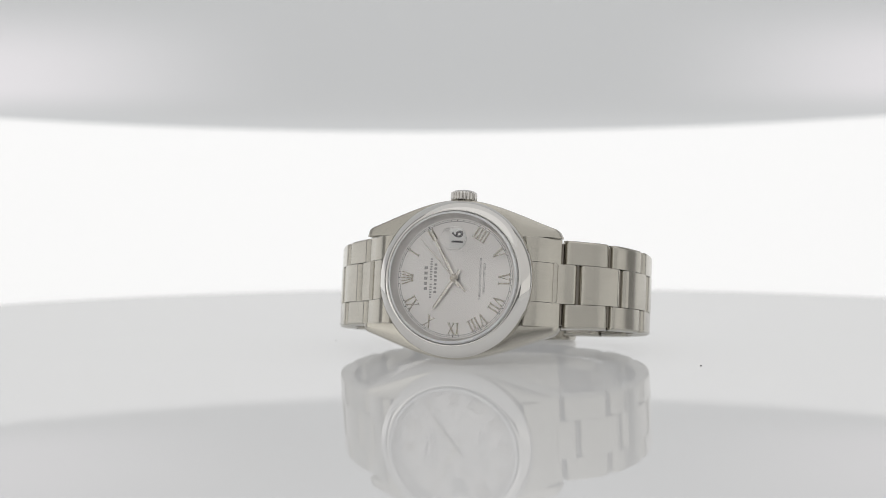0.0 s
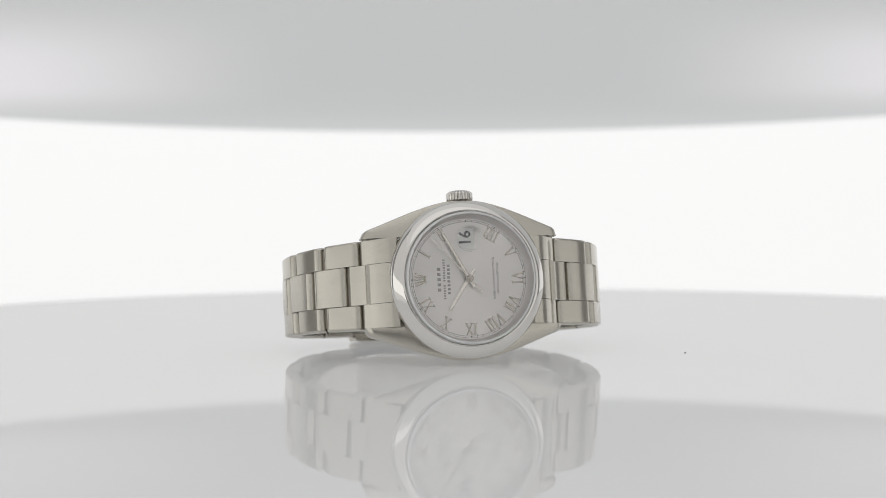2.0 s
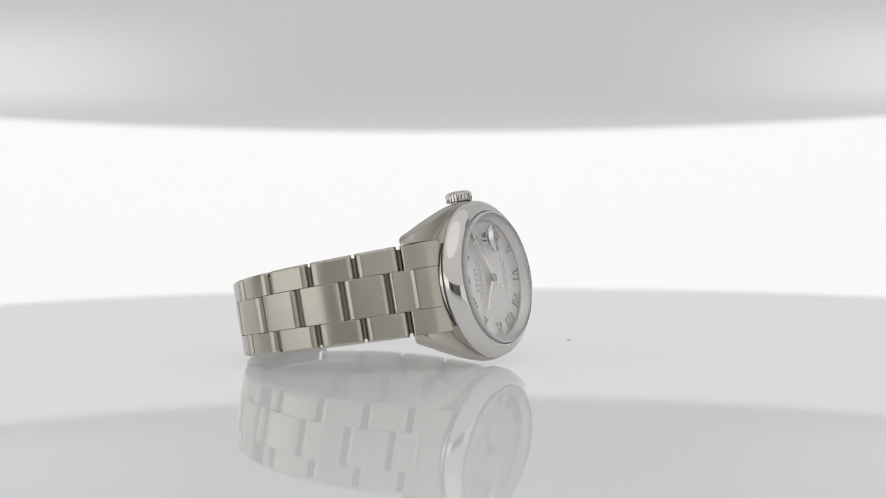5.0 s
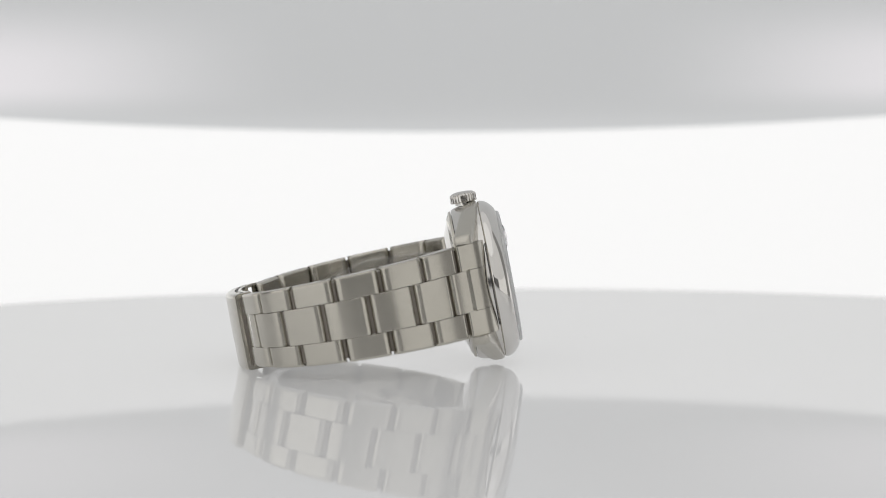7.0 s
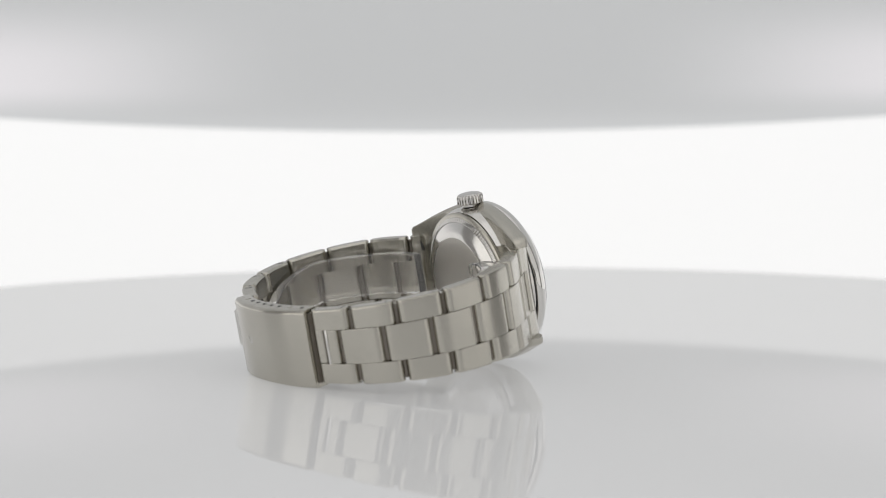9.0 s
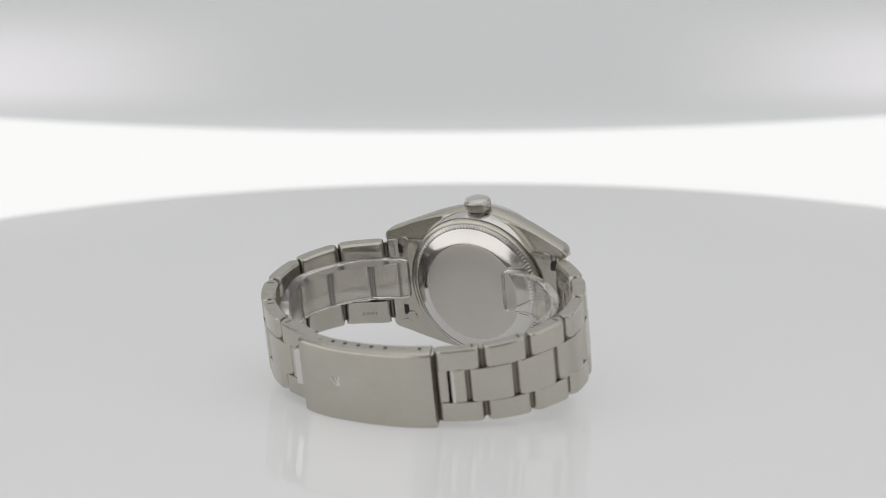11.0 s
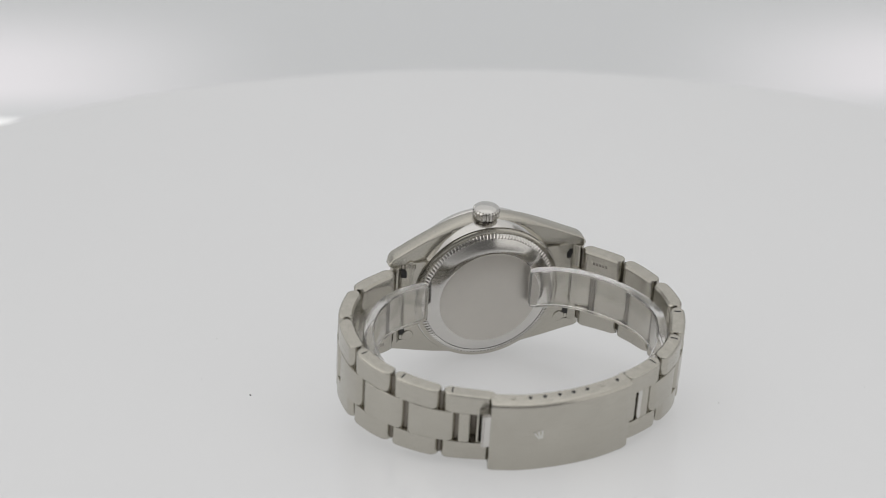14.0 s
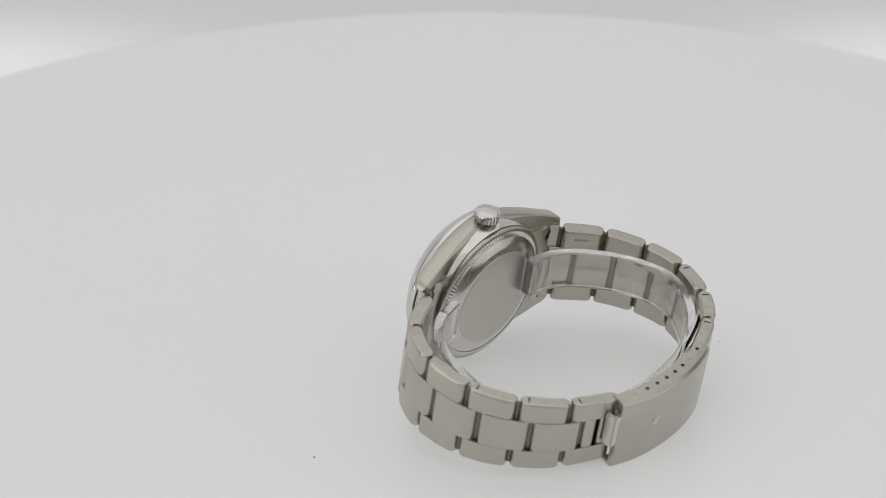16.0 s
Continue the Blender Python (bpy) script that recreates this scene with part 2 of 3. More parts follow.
class Way:
    """One half of the bracelet: outer surface by arc length, 0 at the lug's tip."""

    def __init__(self, side):
        pts = dense(SIDE[side])
        self.side, self.p = side, pts
        s = [0.0]
        for a, b in zip(pts, pts[1:]):
            s.append(s[-1] + (b - a).length)
        s0 = s[24 * 3]
        self.s = [v - s0 for v in s]
        self.length = self.s[24 * 10]

    def at(self, s):
        """Point and outward normal at s."""
        k = min(max(int(np.searchsorted(self.s, s)), 1), len(self.s) - 1)
        f = (s - self.s[k - 1]) / (self.s[k] - self.s[k - 1])
        p = self.p[k - 1].lerp(self.p[k], f)
        k0, k1 = max(k - 5, 0), min(k + 4, len(self.p) - 1)
        t = (self.p[k1] - self.p[k0]).normalized()
        n = Vector((t.y, -t.x)) * self.side
        return p, n

    def half(self, s):
        f = min(max(s / self.length, 0), 1)
        return 9.85 - 2.15 * f

    def mid(self, s):
        return 0.12 * min(max(s / self.length, 0), 1) - 0.1


WAY = {k: Way(k) for k in (-1, 1)}


def bent(way, s0, s1, zlow, zhigh, thick=3.2, lift=0.0, roll=1.5, ease=(0.3, 0.3), bulge=0.0, steps=5):
    """A block bent along the bracelet, its ends rolled over."""
    bm = bmesh.new()
    ends = [(1 - math.cos(a), 1 - math.sin(a)) for a in (0.0, 0.3, 0.6, 0.9, 1.2, 1.45)]
    ss = [(s0 + d * roll, i * roll) for d, i in ends]
    ss += [(s0 + roll + (s1 - s0 - 2 * roll) * k, 0.0) for k in [0.0, 0.02] + [j / steps for j in range(1, steps)] + [0.98, 1.0]]
    ss += [(s1 - d * roll, i * roll) for d, i in reversed(ends)]
    loops = []
    for s, inset in ss:
        p, n = way.at(s)
        zl, zh = zlow(s), zhigh(s)
        a, c = ease
        top, bottom = lift - inset, lift - thick + inset * 0.8
        w = zh - zl
        sec = [(zl, top - a), (zl + a * 0.3, top - a * 0.3), (zl + a, top), (zl + a + 0.08, top), (zl + w * 0.5, top + bulge), (zh - c - 0.08, top), (zh - c, top),
               (zh - c * 0.3, top - c * 0.3), (zh, top - c), (zh, top - c - 0.08), (zh, bottom + c), (zh - c, bottom), (zl + a, bottom), (zl, bottom + a), (zl, top - a - 0.08)]
        loops.append([(p.x + n.x * o, p.y + n.y * o, z) for z, o in sec])
    rings(bm, loops)
    return bm


def build_bracelet():
    for side in (-1, 1):
        w = WAY[side]
        pitch = w.length / 6
        cw = lambda s: 0.445 * w.half(s)
        top = lambda s: w.mid(s) + w.half(s)
        low = lambda s: w.mid(s) - w.half(s)
        cu = lambda s: w.mid(s) + cw(s)
        cl = lambda s: w.mid(s) - cw(s)
        gap = 0.06
        # end piece between the lugs, its two seams and its bar
        end = part("end_link", bent(w, -10.0, -0.35, low, top, 2.1, -0.08, 0.5, (0.12, 0.12), 0.0, 9), brushed, watch)
        for z in (cu, cl):
            part("end_link_seam", bent(w, -9.0, -2.2, lambda s: z(s) - 0.05, lambda s: z(s) + 0.05, 0.2, -0.074, 0.03, (0.01, 0.01), 0.0, 9), dark, end)
        part("end_link_centre", bent(w, -2.3, 3.1, cl, cu, 2.6, 0.1, 0.9, (0.08, 0.08)), brushed, end)
        for k in range(6):
            a, b = k * pitch + 0.34, (k + 1) * pitch - 0.34
            part("outer_link", bent(w, a, b, lambda s: cu(s) + gap, top, ease=(0.06, 0.45)), brushed, watch)
            part("outer_link", bent(w, a, b, low, lambda s: cl(s) - gap, ease=(0.45, 0.06)), brushed, watch)
            if k < 5:
                part("centre_link", bent(w, k * pitch + 3.7, (k + 1) * pitch + 3.1, cl, cu, 3.1, 0.08, ease=(0.08, 0.08)), brushed, watch)
        a = 5 * pitch + 3.6
        # added dark backing, so the slits beside the clasp look shaded
        part("joint_shade_plate", bent(w, a - 0.6, a + 6.6, lambda s: cl(s) + 0.1, lambda s: cu(s) - 0.1, 0.5, -2.75, 0.15, (0.05, 0.05)), shade_steel, watch)
        part("centre_link", bent(w, a, a + 2.7, cl, cu, 2.4, -0.05, 0.7, (0.08, 0.08)), brushed, watch)
        part("centre_link", bent(w, a + 3.6, a + 6.0, cl, cu, 2.2, -0.25, 0.7, (0.08, 0.08)), brushed, watch)
        for k in range(6):
            p, n = w.at(k * pitch)
            q = p - n * 1.35
            bm = bmesh.new()
            h = w.half(k * pitch) - 0.8
            rings(bm, [[(q.x + 0.45 * math.cos(i * math.pi / 5), q.y + 0.45 * math.sin(i * math.pi / 5), w.mid(k * pitch) + z) for i in range(10)] for z in (-h, h)])
            part("link_pin", bm, shade_steel, watch)
            p, n = w.at(k * pitch + 3.4)
            q = p - n * 1.75
            bm = bmesh.new()
            h = cw(k * pitch + 3.4) - 0.1
            rings(bm, [[(q.x + 0.85 * math.cos(i * math.pi / 8), q.y + 0.85 * math.sin(i * math.pi / 8), w.mid(k * pitch + 3.4) + z) for i in range(16)] for z in (-h, h)])
            part("link_knuckle", bm, shade_steel, watch)


build_bracelet()


def build_link_details():
    """Pin heads on the adjustable links, stamped marks inside the first ones."""
    for side in (1, -1):
        w = WAY[side]
        pitch = w.length / 6
        for k in (3, 4, 5):
            p, n = w.at((k + 0.18) * pitch)
            t = Vector((-n.y, n.x))
            z = w.mid(k * pitch) + w.half((k + 0.18) * pitch)
            bm = bmesh.new()
            m = Matrix(((t.x, n.x, 0, p.x - n.x * 1.6), (t.y, n.y, 0, p.y - n.y * 1.6), (0, 0, 1, z), (0, 0, 0, 1)))
            box(bm, -0.16, 0.16, -0.75, 0.75, -0.2, 0.03, m)
            part("pin_head", bm, dark, watch)
        bm = bmesh.new()
        for i in range(5):
            p, n = w.at(3.2 + 0.75 * i)
            q = p - n * 3.22
            t = Vector((-n.y, n.x))
            m = Matrix(((t.x, n.x, 0, q.x), (t.y, n.y, 0, q.y), (0, 0, 1, -7.2 * side), (0, 0, 0, 1)))
            box(bm, -0.2, 0.2, -0.02, 0.012, -0.36, 0.36, m)
        part("stamped_mark", bm, stamp, watch)


stamp = material("stamped mark", (0.36, 0.34, 0.31), 0.45, 1.0)
build_link_details()


def build_clasp():
    pts = [(-15.4, 56.3), (-10, 58.0), (-4.0, 59.1), (2.0, 59.4), (8.0, 59.0), (14.9, 57.3)]
    d = dense(pts, 6)
    bm = bmesh.new()
    loops = []
    for i, p in enumerate(d):
        t = (d[min(i + 1, len(d) - 1)] - d[max(i - 1, 0)]).normalized()
        n = Vector((-t.y, t.x))
        n = n if n.y > 0 else -n
        e = 0.25 if i in (0, len(d) - 1) else 0.0
        sec = [(-8.6, -3.4), (-8.6, -0.75), (-8.55, -0.45), (-8.35, -0.15), (-8.0, 0.0), (-7.8, 0.02), (0.0, 0.1), (7.0, 0.02), (7.2, 0.0), (7.6, -0.15), (7.85, -0.5), (7.95, -0.8), (8.05, -3.6),
               (7.4, -3.6), (7.1, -1.4), (-7.7, -1.1), (-8.0, -3.4)]
        loops.append([(p.x + n.x * (o - e), p.y + n.y * (o - e), z) for z, o in sec])
    rings(bm, loops)
    clasp = part("clasp", bm, brushed, watch, "brushed folding clasp cover with a row of small holes")
    for i, x in enumerate((-12.4, -8.9, -5.4, -2.4, 0.6, 3.7, 6.7, 10.0)):
        y = np.interp(x, [q.x for q in d], [q.y for q in d])
        bm = bmesh.new()
        r = 0.42 if 1 < i < 7 or i == 0 else 0.5
        rings(bm, [[(x + r * math.cos(j * math.pi / 8), y - 2.5 + r * math.sin(j * math.pi / 8), z) for j in range(16)] for z in (7.8, 8.07)])
        part("pin_hole", bm, dark if (1 < i < 7 or i == 0) else satin, clasp)
    # dark plate that paints the shade inside the cover's open end
    bm = bmesh.new()
    box(bm, -15.3, -15.08, 53.3, 55.2, -7.6, 7.0)
    part("clasp_shade_plate", bm, shade_steel, clasp)
    # folded blades under the cover
    bm = bmesh.new()
    loops = []
    for i in range(21):
        x = -24 + 36 * i / 20
        y = 52.9 - 0.0105 * (x + 1) ** 2
        loops.append([(x, y, -6.2), (x, y + 0.9, -6.2), (x, y + 0.9, 4.4), (x, y, 4.4)])
    rings(bm, loops)
    part("clasp_blade", bm, satin, clasp)
    for lift, z1 in ((-1.1, 5.9), (0.1, 5.6)):
        bm = bmesh.new()
        loops = []
        for i in range(13):
            x = -29.2 + 14.5 * i / 12
            y = 53.3 + lift - 0.0118 * (x + 1) ** 2
            loops.append([(x, y, -5.6), (x, y + 0.5, -5.6), (x, y + 0.5, z1), (x, y, z1)])
        rings(bm, loops)
        part("clasp_blade", bm, polished, clasp)
    # spring bar at the other end
    bm = bmesh.new()
    rings(bm, [[(-18.4 + r * math.cos(i * math.pi / 8), 53.2 + r * math.sin(i * math.pi / 8), z) for i in range(16)] for r, z in ((0.55, -7.2), (0.55, 7.2), (0.4, 7.45), (0.1, 7.55))])
    part("spring_bar", bm, polished, clasp)
    # lifting tab at the cover's end
    bm = bmesh.new()
    box(bm, 14.4, 16.5, 54.4, 57.1, -2.8, 5.3)
    bmesh.ops.bevel(bm, geom=bm.edges[:], offset=0.35, segments=2, affect="EDGES")
    part("lifting_tab", bm, polished, clasp)
    # raised mark: plain fan shape
    bm = bmesh.new()
    for k in range(5):
        a = radians(-36 + 18 * k)
        box(bm, -0.16, 0.16, -0.03, 0.025, 0.8, 2.8, Matrix.Translation((4.6, 59.42, -1.2)) @ Matrix.Rotation(a, 4, "Y"))
    part("clasp_mark", bm, polished, clasp)


build_clasp()


def build_case():
    bm = bmesh.new()
    # two flanks that run from lug to lug
    for up in (1, -1):
        loops = []
        for i in range(49):
            x = 22.4 * math.sin(math.pi / 2 * (i - 24) / 24 * 0.999) * 0.35 + 0.65 * (-22.4 + 44.8 * i / 48)
            ax = abs(x)
            zo = 17.75 - 0.0240 * ax ** 2 + 0.00050 * ax ** 3
            zi = max(9.85, math.sqrt(max(16.6 ** 2 - x * x, 0)))
            zi = min(zi, zo - 0.5)
            yf = 1.35 + 0.0062 * ax ** 2 + 0.9 * max(0.0, (ax - 21.0) / 1.4) ** 2.5
            yb = 5.2 + 2.8 * (ax / 22.0) ** 2 - 0.7 * max(0.0, (ax - 21.0) / 1.4) ** 2.5
            ch = 1.0 - 0.8 * min(ax / 15.0, 1.0)
            zo2 = zo - 1.1 * max(0.0, (ax - 21.0) / 1.4) ** 2.5
            sec = [(yf, zi), (yf, zo2 - 0.45), (yf + 0.18, zo2 - 0.12), (yf + 0.55, zo2), ((yf + yb) / 2, zo2 + 0.05), (yb - 1.7 * ch, zo2 - 0.1 * ch), (yb - 1.1 * ch, zo2 - 0.35 * ch), (yb - 0.45 * ch, zo2 - 0.85 * ch), (yb, max(zo2 - 1.6 * ch, zi + 0.1)), (yb + 0.02, zi)]
            loops.append([(x, y, up * z) for y, z in sec])
        rings(bm, loops)
    case = part("mid_case", bm, satin, watch, "steel case with tapering lugs", 30)
    part("case_core", lathe_y([(13.0, 1.3), (17.1, 1.3), (17.1, 1.7), (17.1, 5.4), (16.9, 6.3), (16.5, 7.2), (13.0, 7.45)]), polished, case)
    part("bezel", lathe_y([(14.6, 0.6), (14.66, -1.95), (14.72, -2.2), (14.88, -2.36), (15.1, -2.36), (15.4, -2.22), (15.9, -1.84), (16.4, -1.38), (16.85, -0.86), (17.2, -0.3), (17.38, 0.2), (17.45, 0.7), (17.42, 1.0), (17.32, 1.2), (17.1, 1.31)], 160), mirror, watch, "polished smooth domed bezel", 60)
    # black arcs in the gap by the end links, painting the bezel's shade
    for sx in (-1, 1):
        bm = bmesh.new()
        loops = []
        for i in range(25):
            a = radians(-31 + 62 * i / 24)
            loops.append([(sx * r * math.cos(a), y, r * math.sin(a)) for r, y in ((16.8, 1.34), (17.25, 1.34), (17.25, 1.52), (16.8, 1.6))])
        rings(bm, loops)
        part("bezel_gap_shade", bm, dark, case)
    part("rehaut", lathe_y([(13.3, -0.02), (13.36, -0.06), (14.3, -1.8), (14.62, -1.85)], 128), silver, watch)
    back = part("caseback", lathe_y([(16.3, 7.35), (16.3, 7.8), (15.9, 8.05), (15.3, 8.1)], 128), satin, watch)
    part("fluted_ring", lathe_y([(15.5, 7.9), (15.45, 8.2), (14.75, 8.55), (14.4, 8.57)], 480, False, lambda i, k: -0.42 if i % 4 > 1 and k in (1, 2) else 0.0), polished, back, angle=20)
    part("back_slope", lathe_y([(14.45, 8.45), (13.6, 8.82), (12.6, 9.25), (11.6, 9.62), (11.2, 9.68)], 128), polished, back)
    part("back_plate", lathe_y([(11.25, 9.6), (11.2, 9.76), (11.05, 9.8), (5, 9.83), (0.01, 9.84)], 96, False), matte_steel, back)
    # flat backs of the end pieces, with their slots
    for sx in (-1, 1):
        bm = bmesh.new()
        loops = []
        for i in range(25):
            z = -9.75 + 19.5 * i / 24
            xi = math.sqrt(16.5 ** 2 - z * z)
            xo = 20.4 if abs(z) > 4.6 else 21.6
            loops.append([(sx * xi, 5.6, z), (sx * xi, 7.2, z), (sx * (xi + 0.3), 7.3, z), (sx * (xo - 0.3), 7.15, z), (sx * xo, 6.9, z), (sx * xo, 5.6, z)])
        rings(bm, loops)
        plate = part("end_plate", bm, satin, back)
        for sz in (-1, 1):
            bm = bmesh.new()
            box(bm, sx * 18.6, sx * 20.45, 6.3, 7.36, sz * 7.2, sz * 8.5)
            box(bm, sx * 18.3, sx * 19.3, 6.3, 7.355, sz * 6.3, sz * 8.2)
            part("pin_slot", bm, dark, plate)
            bm = bmesh.new()
            rings(bm, [[(sx * 17.5 + r * math.cos(i * math.pi / 12), y, sz * 8.9 + r * math.sin(i * math.pi / 12)) for i in range(24)] for r, y in ((1.3, 6.4), (1.3, 7.36), (1.15, 7.48))])
            part("plate_lobe", bm, satin, plate)


build_case()


def build_crown():
    bm = bmesh.new()
    n = 120
    prof = [(2.0, 17.2, 0), (2.0, 17.7, 0), (2.75, 17.75, 1), (2.95, 17.95, 1), (2.95, 19.3, 1), (2.8, 19.6, 1), (2.55, 19.75, 0), (2.2, 19.95, 0), (1.2, 20.15, 0), (0.02, 20.2, 0)]
    loops = []
    for r, z, f in prof:
        loops.append([((r - (0.32 * f if i % 5 in (3, 4) else 0)) * math.cos(2 * math.pi * i / n), 4.0 + (r - (0.32 * f if i % 5 in (3, 4) else 0)) * math.sin(2 * math.pi * i / n), z) for i in range(n)])
    rings(bm, loops)
    part("crown", bm, polished, watch, "fluted winding crown", angle=25)


build_crown()


# ---------------------------------------------------------------- dial
def lettering(body, size, m, depth=0.02, spacing=1.0, bold=0.0):
    cu = bpy.data.curves.new("lettering", "FONT")
    cu.body, cu.size, cu.align_x, cu.align_y, cu.extrude, cu.resolution_u, cu.space_character, cu.offset = body, size, "CENTER", "CENTER", depth, 4, spacing, bold
    ob = new("lettering", cu)
    me = bpy.data.meshes.new_from_object(ob.evaluated_get(bpy.context.evaluated_depsgraph_get()))
    bpy.data.objects.remove(ob)
    bm = bmesh.new()
    bm.from_mesh(me)
    bmesh.ops.transform(bm, matrix=m, verts=bm.verts)
    return bm


# text space (x right, y to twelve o'clock, z to the viewer) to the watch
FACE = Matrix(((0, -1, 0, 0), (0, 0, -1, 0), (1, 0, 0, 0), (0, 0, 0, 1)))


def stroke(bm, x0, y0, x1, y1, w, h, m):
    """A bar from one point to another, roof-shaped."""
    a, b = Vector((x0, y0, 0)), Vector((x1, y1, 0))
    t = (b - a).normalized()
    s = Vector((-t.y, t.x, 0)) * w / 2
    up = Vector((0, 0, h))
    loops = [[p - s, p - s * 0.75 + up, p + s * 0.75 + up, p + s] for p in (a, b)]
    rings(bm, [[m @ q for q in loop] for loop in loops])


def roman(text, hour):
    """An applied numeral with serifs, its foot to the centre."""
    widths = {"I": 0.84, "V": 1.95, "X": 1.95}
    H, R = 2.5, 11.1
    total = sum(widths[c] for c in text)
    m = FACE @ Matrix.Rotation(radians(-30 * hour), 4, "Z") @ Matrix.Translation((0, R, 0.0))
    bm = bmesh.new()
    x = -total / 2
    h, thick, thin, ser = 0.22, 0.36, 0.2, 0.14
    for c in text:
        w = widths[c]
        mid = x + w / 2
        if c == "I":
            stroke(bm, mid, -H / 2, mid, H / 2, thick, h, m)
        elif c == "V":
            stroke(bm, x + 0.35, H / 2, mid, -H / 2, thick, h, m)
            stroke(bm, x + w - 0.35, H / 2, mid, -H / 2, thin, h, m)
        else:
            stroke(bm, x + 0.35, H / 2, x + w - 0.35, -H / 2, thick, h, m)
            stroke(bm, x + w - 0.35, H / 2, x + 0.35, -H / 2, thin, h, m)
        for y in (H / 2, -H / 2):
            if c == "V" and y < 0:
                continue
            if c == "I":
                stroke(bm, mid - 0.38, y, mid + 0.38, y, ser, h * 0.9, m)
            else:
                stroke(bm, x + 0.05, y, x + 0.75, y, ser, h * 0.9, m)
                stroke(bm, x + w - 0.75, y, x + w - 0.05, y, ser, h * 0.9, m)
        x += w
    return bm


def bars(length, height, count, m, skip=()):
    """Writing that is not spelled out: a small bar for each letter."""
    bm = bmesh.new()
    step = length / count
    for k in range(count):
        x = -length / 2 + step * k
        if k not in skip:
            box(bm, x + step * 0.16, x + step * 0.74, -height / 2, height / 2, 0, 0.02, m)
    return bm


def build_dial():
    dial = part("dial", lathe_y([(13.4, 0.5), (13.4, 0.0), (6, 0.0), (0.01, 0.0)], 128), silver, watch, "silver sunray dial with roman numerals")
    for hour, text in ((1, "I"), (2, "II"), (4, "IIII"), (5, "V"), (6, "VI"), (7, "VII"), (8, "VIII"), (9, "IX"), (10, "X"), (11, "XI")):
        part("numeral", roman(text, hour), gold_white, dial, smooth=False)
    # minute track
    bm = lathe_y([(12.58, -0.012), (12.66, -0.012)], 128)
    part("track_ring", bm, ink, dial)
    part("track_ring", lathe_y([(12.98, -0.012), (13.04, -0.012)], 128), ink, dial)
    bm = bmesh.new()
    for k in range(60):
        m = FACE @ Matrix.Rotation(radians(-6 * k), 4, "Z")
        w = 0.09 if k % 5 else 0.2
        box(bm, -w / 2, w / 2, 12.62, 13.0, 0.0, 0.014, m)
    part("minute_marks", bm, ink, dial)
    # date
    bm = bmesh.new()
    box(bm, 7.3, 10.6, -1.35, 1.35, 0.0, 0.015, FACE)
    part("date_window", bm, date_white, dial)
    bm = bmesh.new()
    for b in ((7.1, 7.3, -1.5, 1.5), (10.6, 10.8, -1.5, 1.5), (7.3, 10.6, -1.5, -1.35), (7.3, 10.6, 1.35, 1.5)):
        box(bm, b[0], b[1], b[2], b[3], 0.0, 0.12, FACE)
    part("date_frame", bm, silver, dial)
    part("date_number", lettering("16", 2.6, FACE @ Matrix.Translation((8.95, 0, 0.03)), bold=0.05), ink, dial, smooth=False)
    # twelve o'clock mark: plain fan on a bar
    bm = bmesh.new()
    m = FACE @ Matrix.Translation((0, 9.9, 0))
    for k in range(5):
        stroke(bm, 0.3 * (k - 2), 0.0, 0.72 * (k - 2), 2.45 - 0.12 * abs(k - 2), 0.28, 0.2, m)
    stroke(bm, -0.85, -0.1, 0.85, -0.1, 0.5, 0.2, m)
    part("applied_mark", bm, gold_white, dial, smooth=False)
    # maker's lines, as bars
    for y, length, height, count in ((6.7, 5.7, 0.75, 5), (5.5, 9.0, 0.5, 16), (4.5, 6.9, 0.62, 8)):
        part("inscription", bars(length, height, count, FACE @ Matrix.Translation((0, y, 0.0)), (6,) if count == 16 else ()), grey_ink, dial, smooth=False)
    for y, text in ((-5.75, "SUPERLATIVE CHRONOMETER"), (-6.65, "OFFICIALLY CERTIFIED")):
        part("inscription", lettering(text, 0.68, FACE @ Matrix.Translation((0, y, 0.01)), 0.008), ink, dial, smooth=False)


build_dial()


hand_metal = material("hand metal", (0.66, 0.63, 0.575), 0.14, 1.0)


def hand(name, angle, level, outline, mat=hand_metal):
    """outline: (distance from the centre, half width) from tail to tip."""
    bm = bmesh.new()
    m = FACE @ Matrix.Rotation(radians(-angle), 4, "Z") @ Matrix.Translation((0, 0, level))
    rings(bm, [[m @ Vector((-w, d, 0)), m @ Vector((-w * 0.5, d, 0.1)), m @ Vector((w * 0.5, d, 0.1)), m @ Vector((w, d, 0))] for d, w in outline])
    return part(name, bm, mat, watch, smooth=False)


hand("hour_hand", 304.0, 0.55, ((-2.2, 0.36), (0, 0.42), (7.6, 0.34), (8.4, 0.1)))
hand("minute_hand", 61.0, 0.8, ((-2.2, 0.34), (0, 0.4), (11.2, 0.26), (11.9, 0.08)))
hand("second_hand", 47.0, 1.05, ((-4.1, 0.12), (-4.0, 0.2), (0, 0.15), (11.7, 0.08)))
part("hand_hub", lathe_y([(0.9, -0.5), (0.9, -1.1), (0.62, -1.2), (0.6, -1.35), (0.35, -1.45), (0.01, -1.46)], 32), gold_white, watch)

crystal = part("crystal", lathe_y([(0.01, -1.9), (14.4, -1.9), (14.54, -2.0), (14.54, -2.85), (14.15, -3.15), (0.01, -3.15)], 128), glass, watch, "clear flat crystal")
crystal.visible_shadow = False
part("crystal_edge", lathe_y([(14.57, -2.0), (14.57, -2.86), (14.2, -3.15), (14.1, -3.165)], 128), frosted, crystal)
bm = lathe_y([(0.01, -3.12), (2.95, -3.12), (2.95, -3.3), (2.6, -3.5), (2.0, -3.72), (1.2, -3.88), (0.01, -3.95)], 64)
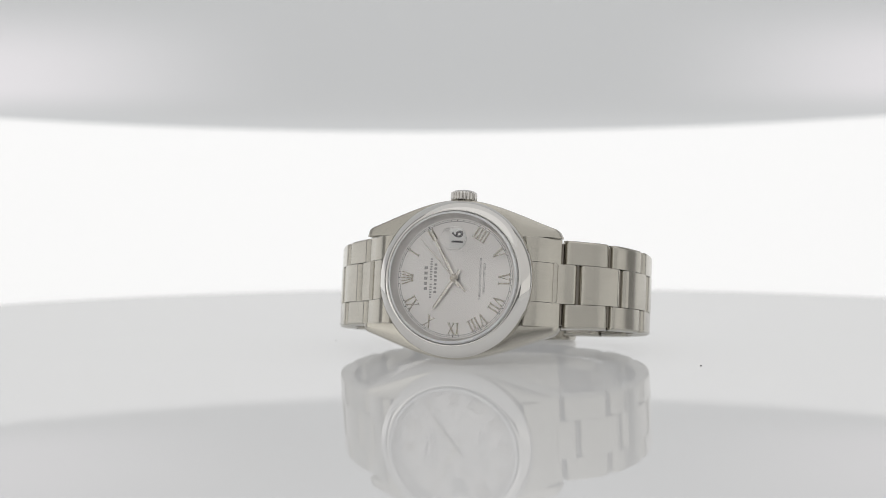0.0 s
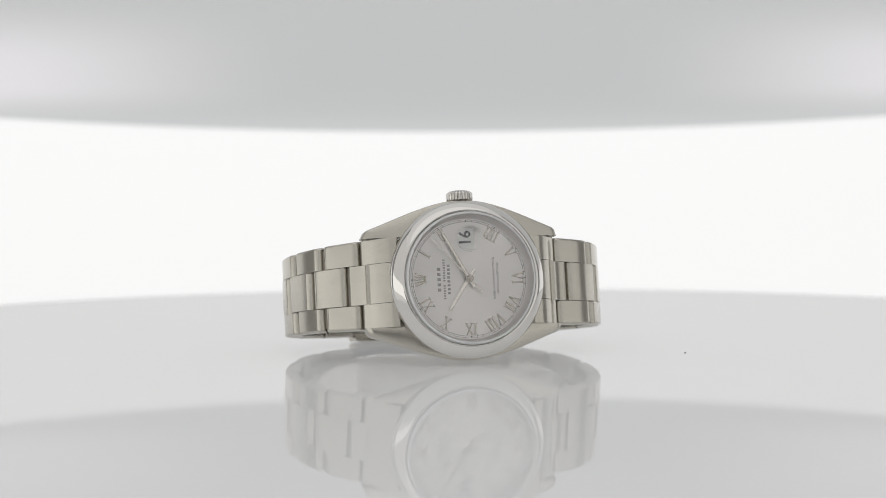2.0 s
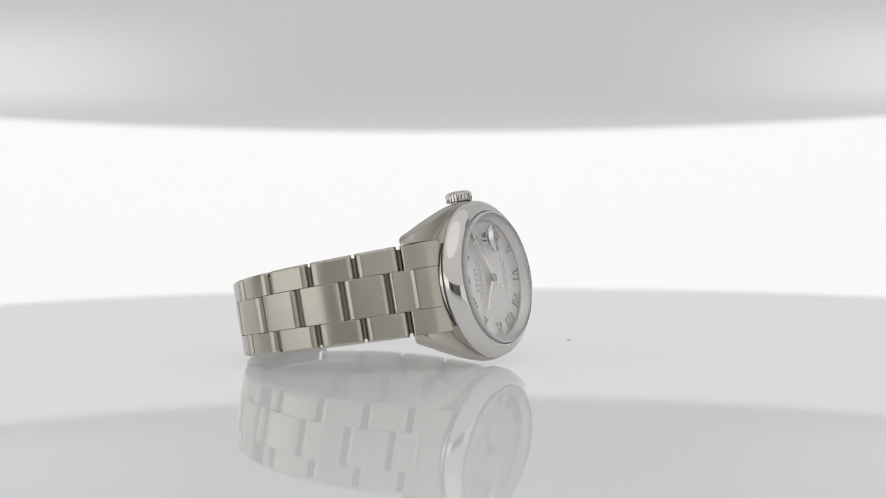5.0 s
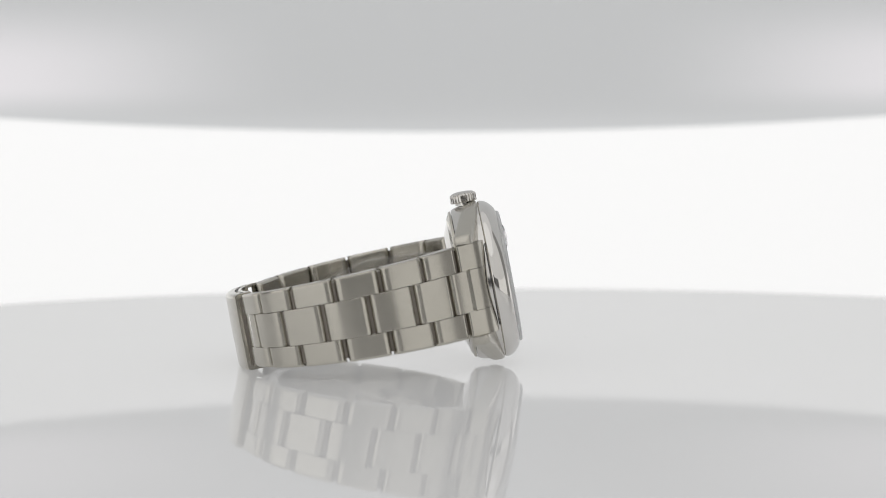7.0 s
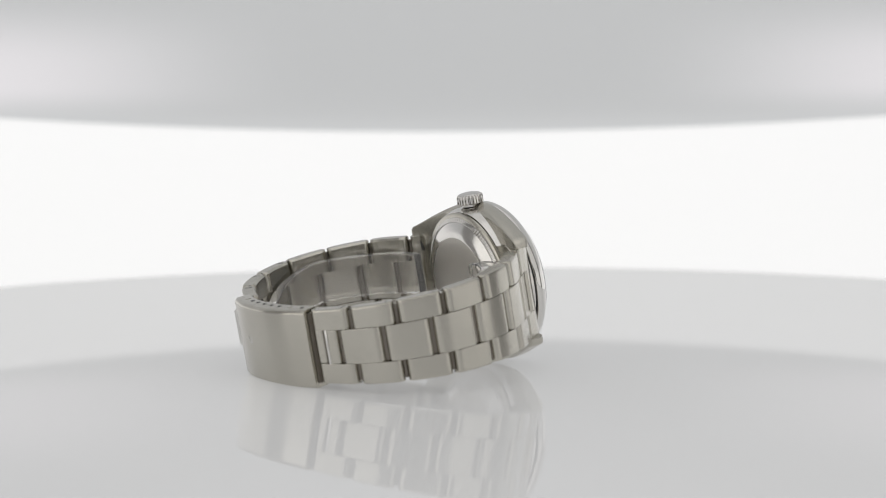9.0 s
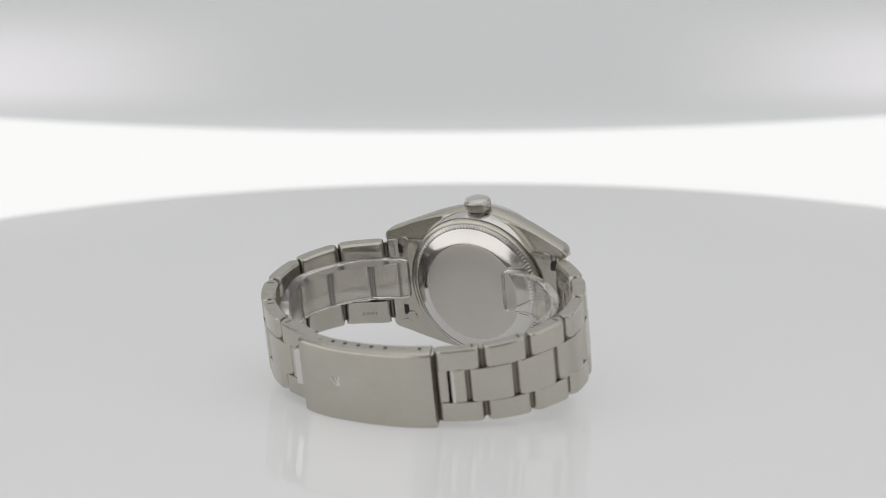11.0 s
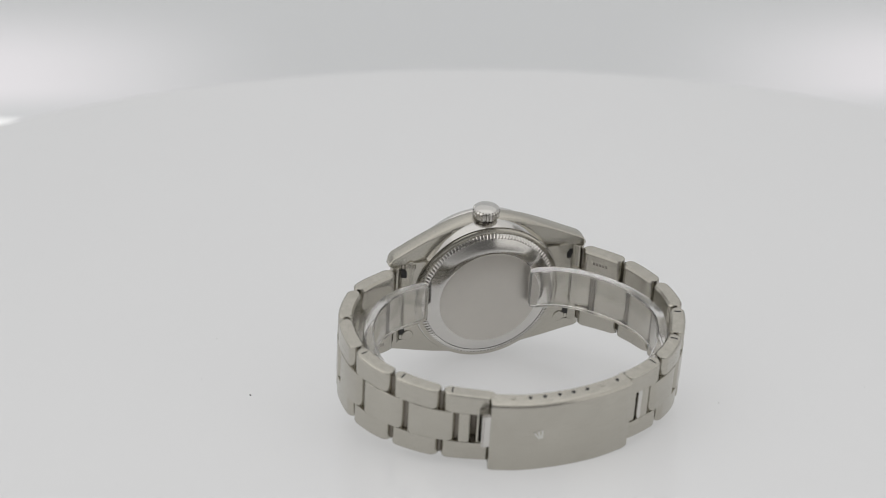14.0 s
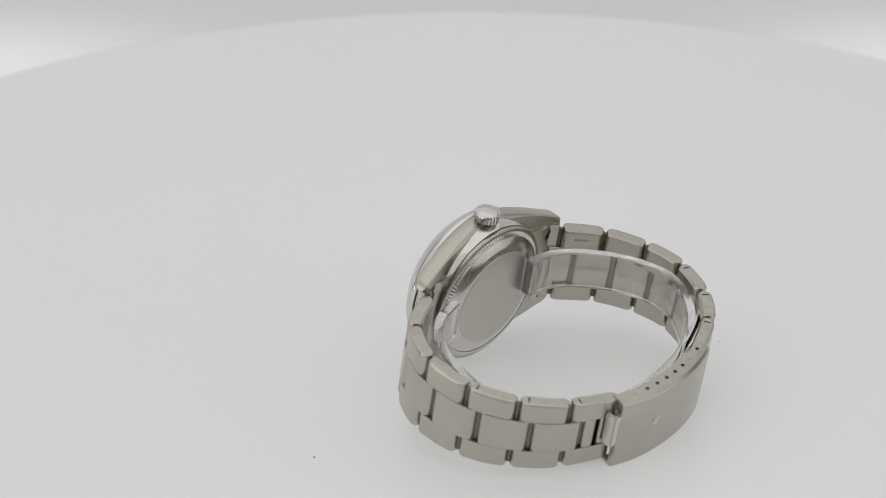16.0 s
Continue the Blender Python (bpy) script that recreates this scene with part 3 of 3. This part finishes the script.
bmesh.ops.translate(bm, vec=(0, 0, 8.6), verts=bm.verts)
magnifier = part("date_magnifier", bm, glass, crystal)
magnifier.visible_shadow = False


# ---------------------------------------------------------------- clear cuff inside the bracelet
def build_cuff():
    pts = [(-8.8, 11.1), (-14.5, 11.9), (-20.5, 15.4), (-26.2, 22.0), (-29.4, 30.0), (-28.6, 39.0), (-22.5, 46.4), (-12.0, 50.2), (0.0, 51.4), (12.0, 50.2), (22.5, 45.6), (30.4, 38.0), (32.4, 29.0), (29.4, 20.4), (23.5, 14.0), (15.0, 11.1)]
    d = dense(pts, 8)
    bm = bmesh.new()
    loops = []
    for i, p in enumerate(d):
        t = (d[min(i + 1, len(d) - 1)] - d[max(i - 1, 0)]).normalized()
        n = Vector((-t.y, t.x))
        e = (0.4, 0.12, 0.02)[min(i, len(d) - 1 - i)] if min(i, len(d) - 1 - i) < 3 else 0.0
        drop = 0.4 + p.y * 0.026 - 5.5 * min(max((p.y - (34 if p.x < 0 else 28)) / 16, 0), 1) ** 1.3
        lo, hi = -3.2 + e + drop, 6.2 - e + drop
        loops.append([(p.x + n.x * o, p.y + n.y * o, z) for z, o in ((lo, -0.85), (lo, 0.85), (lo + 0.25, 1.1), (hi - 0.25, 1.1), (hi, 0.85), (hi, -0.85), (hi - 0.25, -1.1), (lo + 0.25, -1.1))])
    rings(bm, loops)
    ob = part("plastic_cuff", bm, clear)
    ob.visible_shadow = False
    return tagged(ob, "clear plastic cuff curled inside the watch bracelet", "watch cuff")


cuff = build_cuff()

# ---------------------------------------------------------------- movement
RATE = 15.185
LIE = pose(0.0045, -0.00367, 0.01979, 0, 0, 75.18) @ pose(0, 0, 0, -10.4)
TILT = ((0, 3.45), (8.0, 3.45), (8.5, 3.77), (9.0, 5.31), (9.5, 7.15), (10.0, 8.95), (10.5, 10.8), (11.0, 12.65), (11.5, 14.52), (12.0, 16.33), (12.5, 18.03), (13.0, 19.69), (13.5, 21.25),
        (14.0, 22.76), (14.5, 24.24), (15.0, 25.58), (15.5, 26.82), (16.0, 27.85))


def table_pose(t):
    e = float(np.interp(t, [a for a, b in TILT], [b for a, b in TILT]))
    return pose(0, 0, 0, e - E0) @ pose(0, 0, 0, 0, 0, RATE * (t - 6.0))


def motions():
    times = [0.5 * k for k in range(33)]
    walk(turntable, [(t, table_pose(t)) for t in times])
    walk(watch, [(t, table_pose(t) @ LIE) for t in times])
    walk(cuff, [(t, table_pose(t) @ LIE) for t in times])


motions()
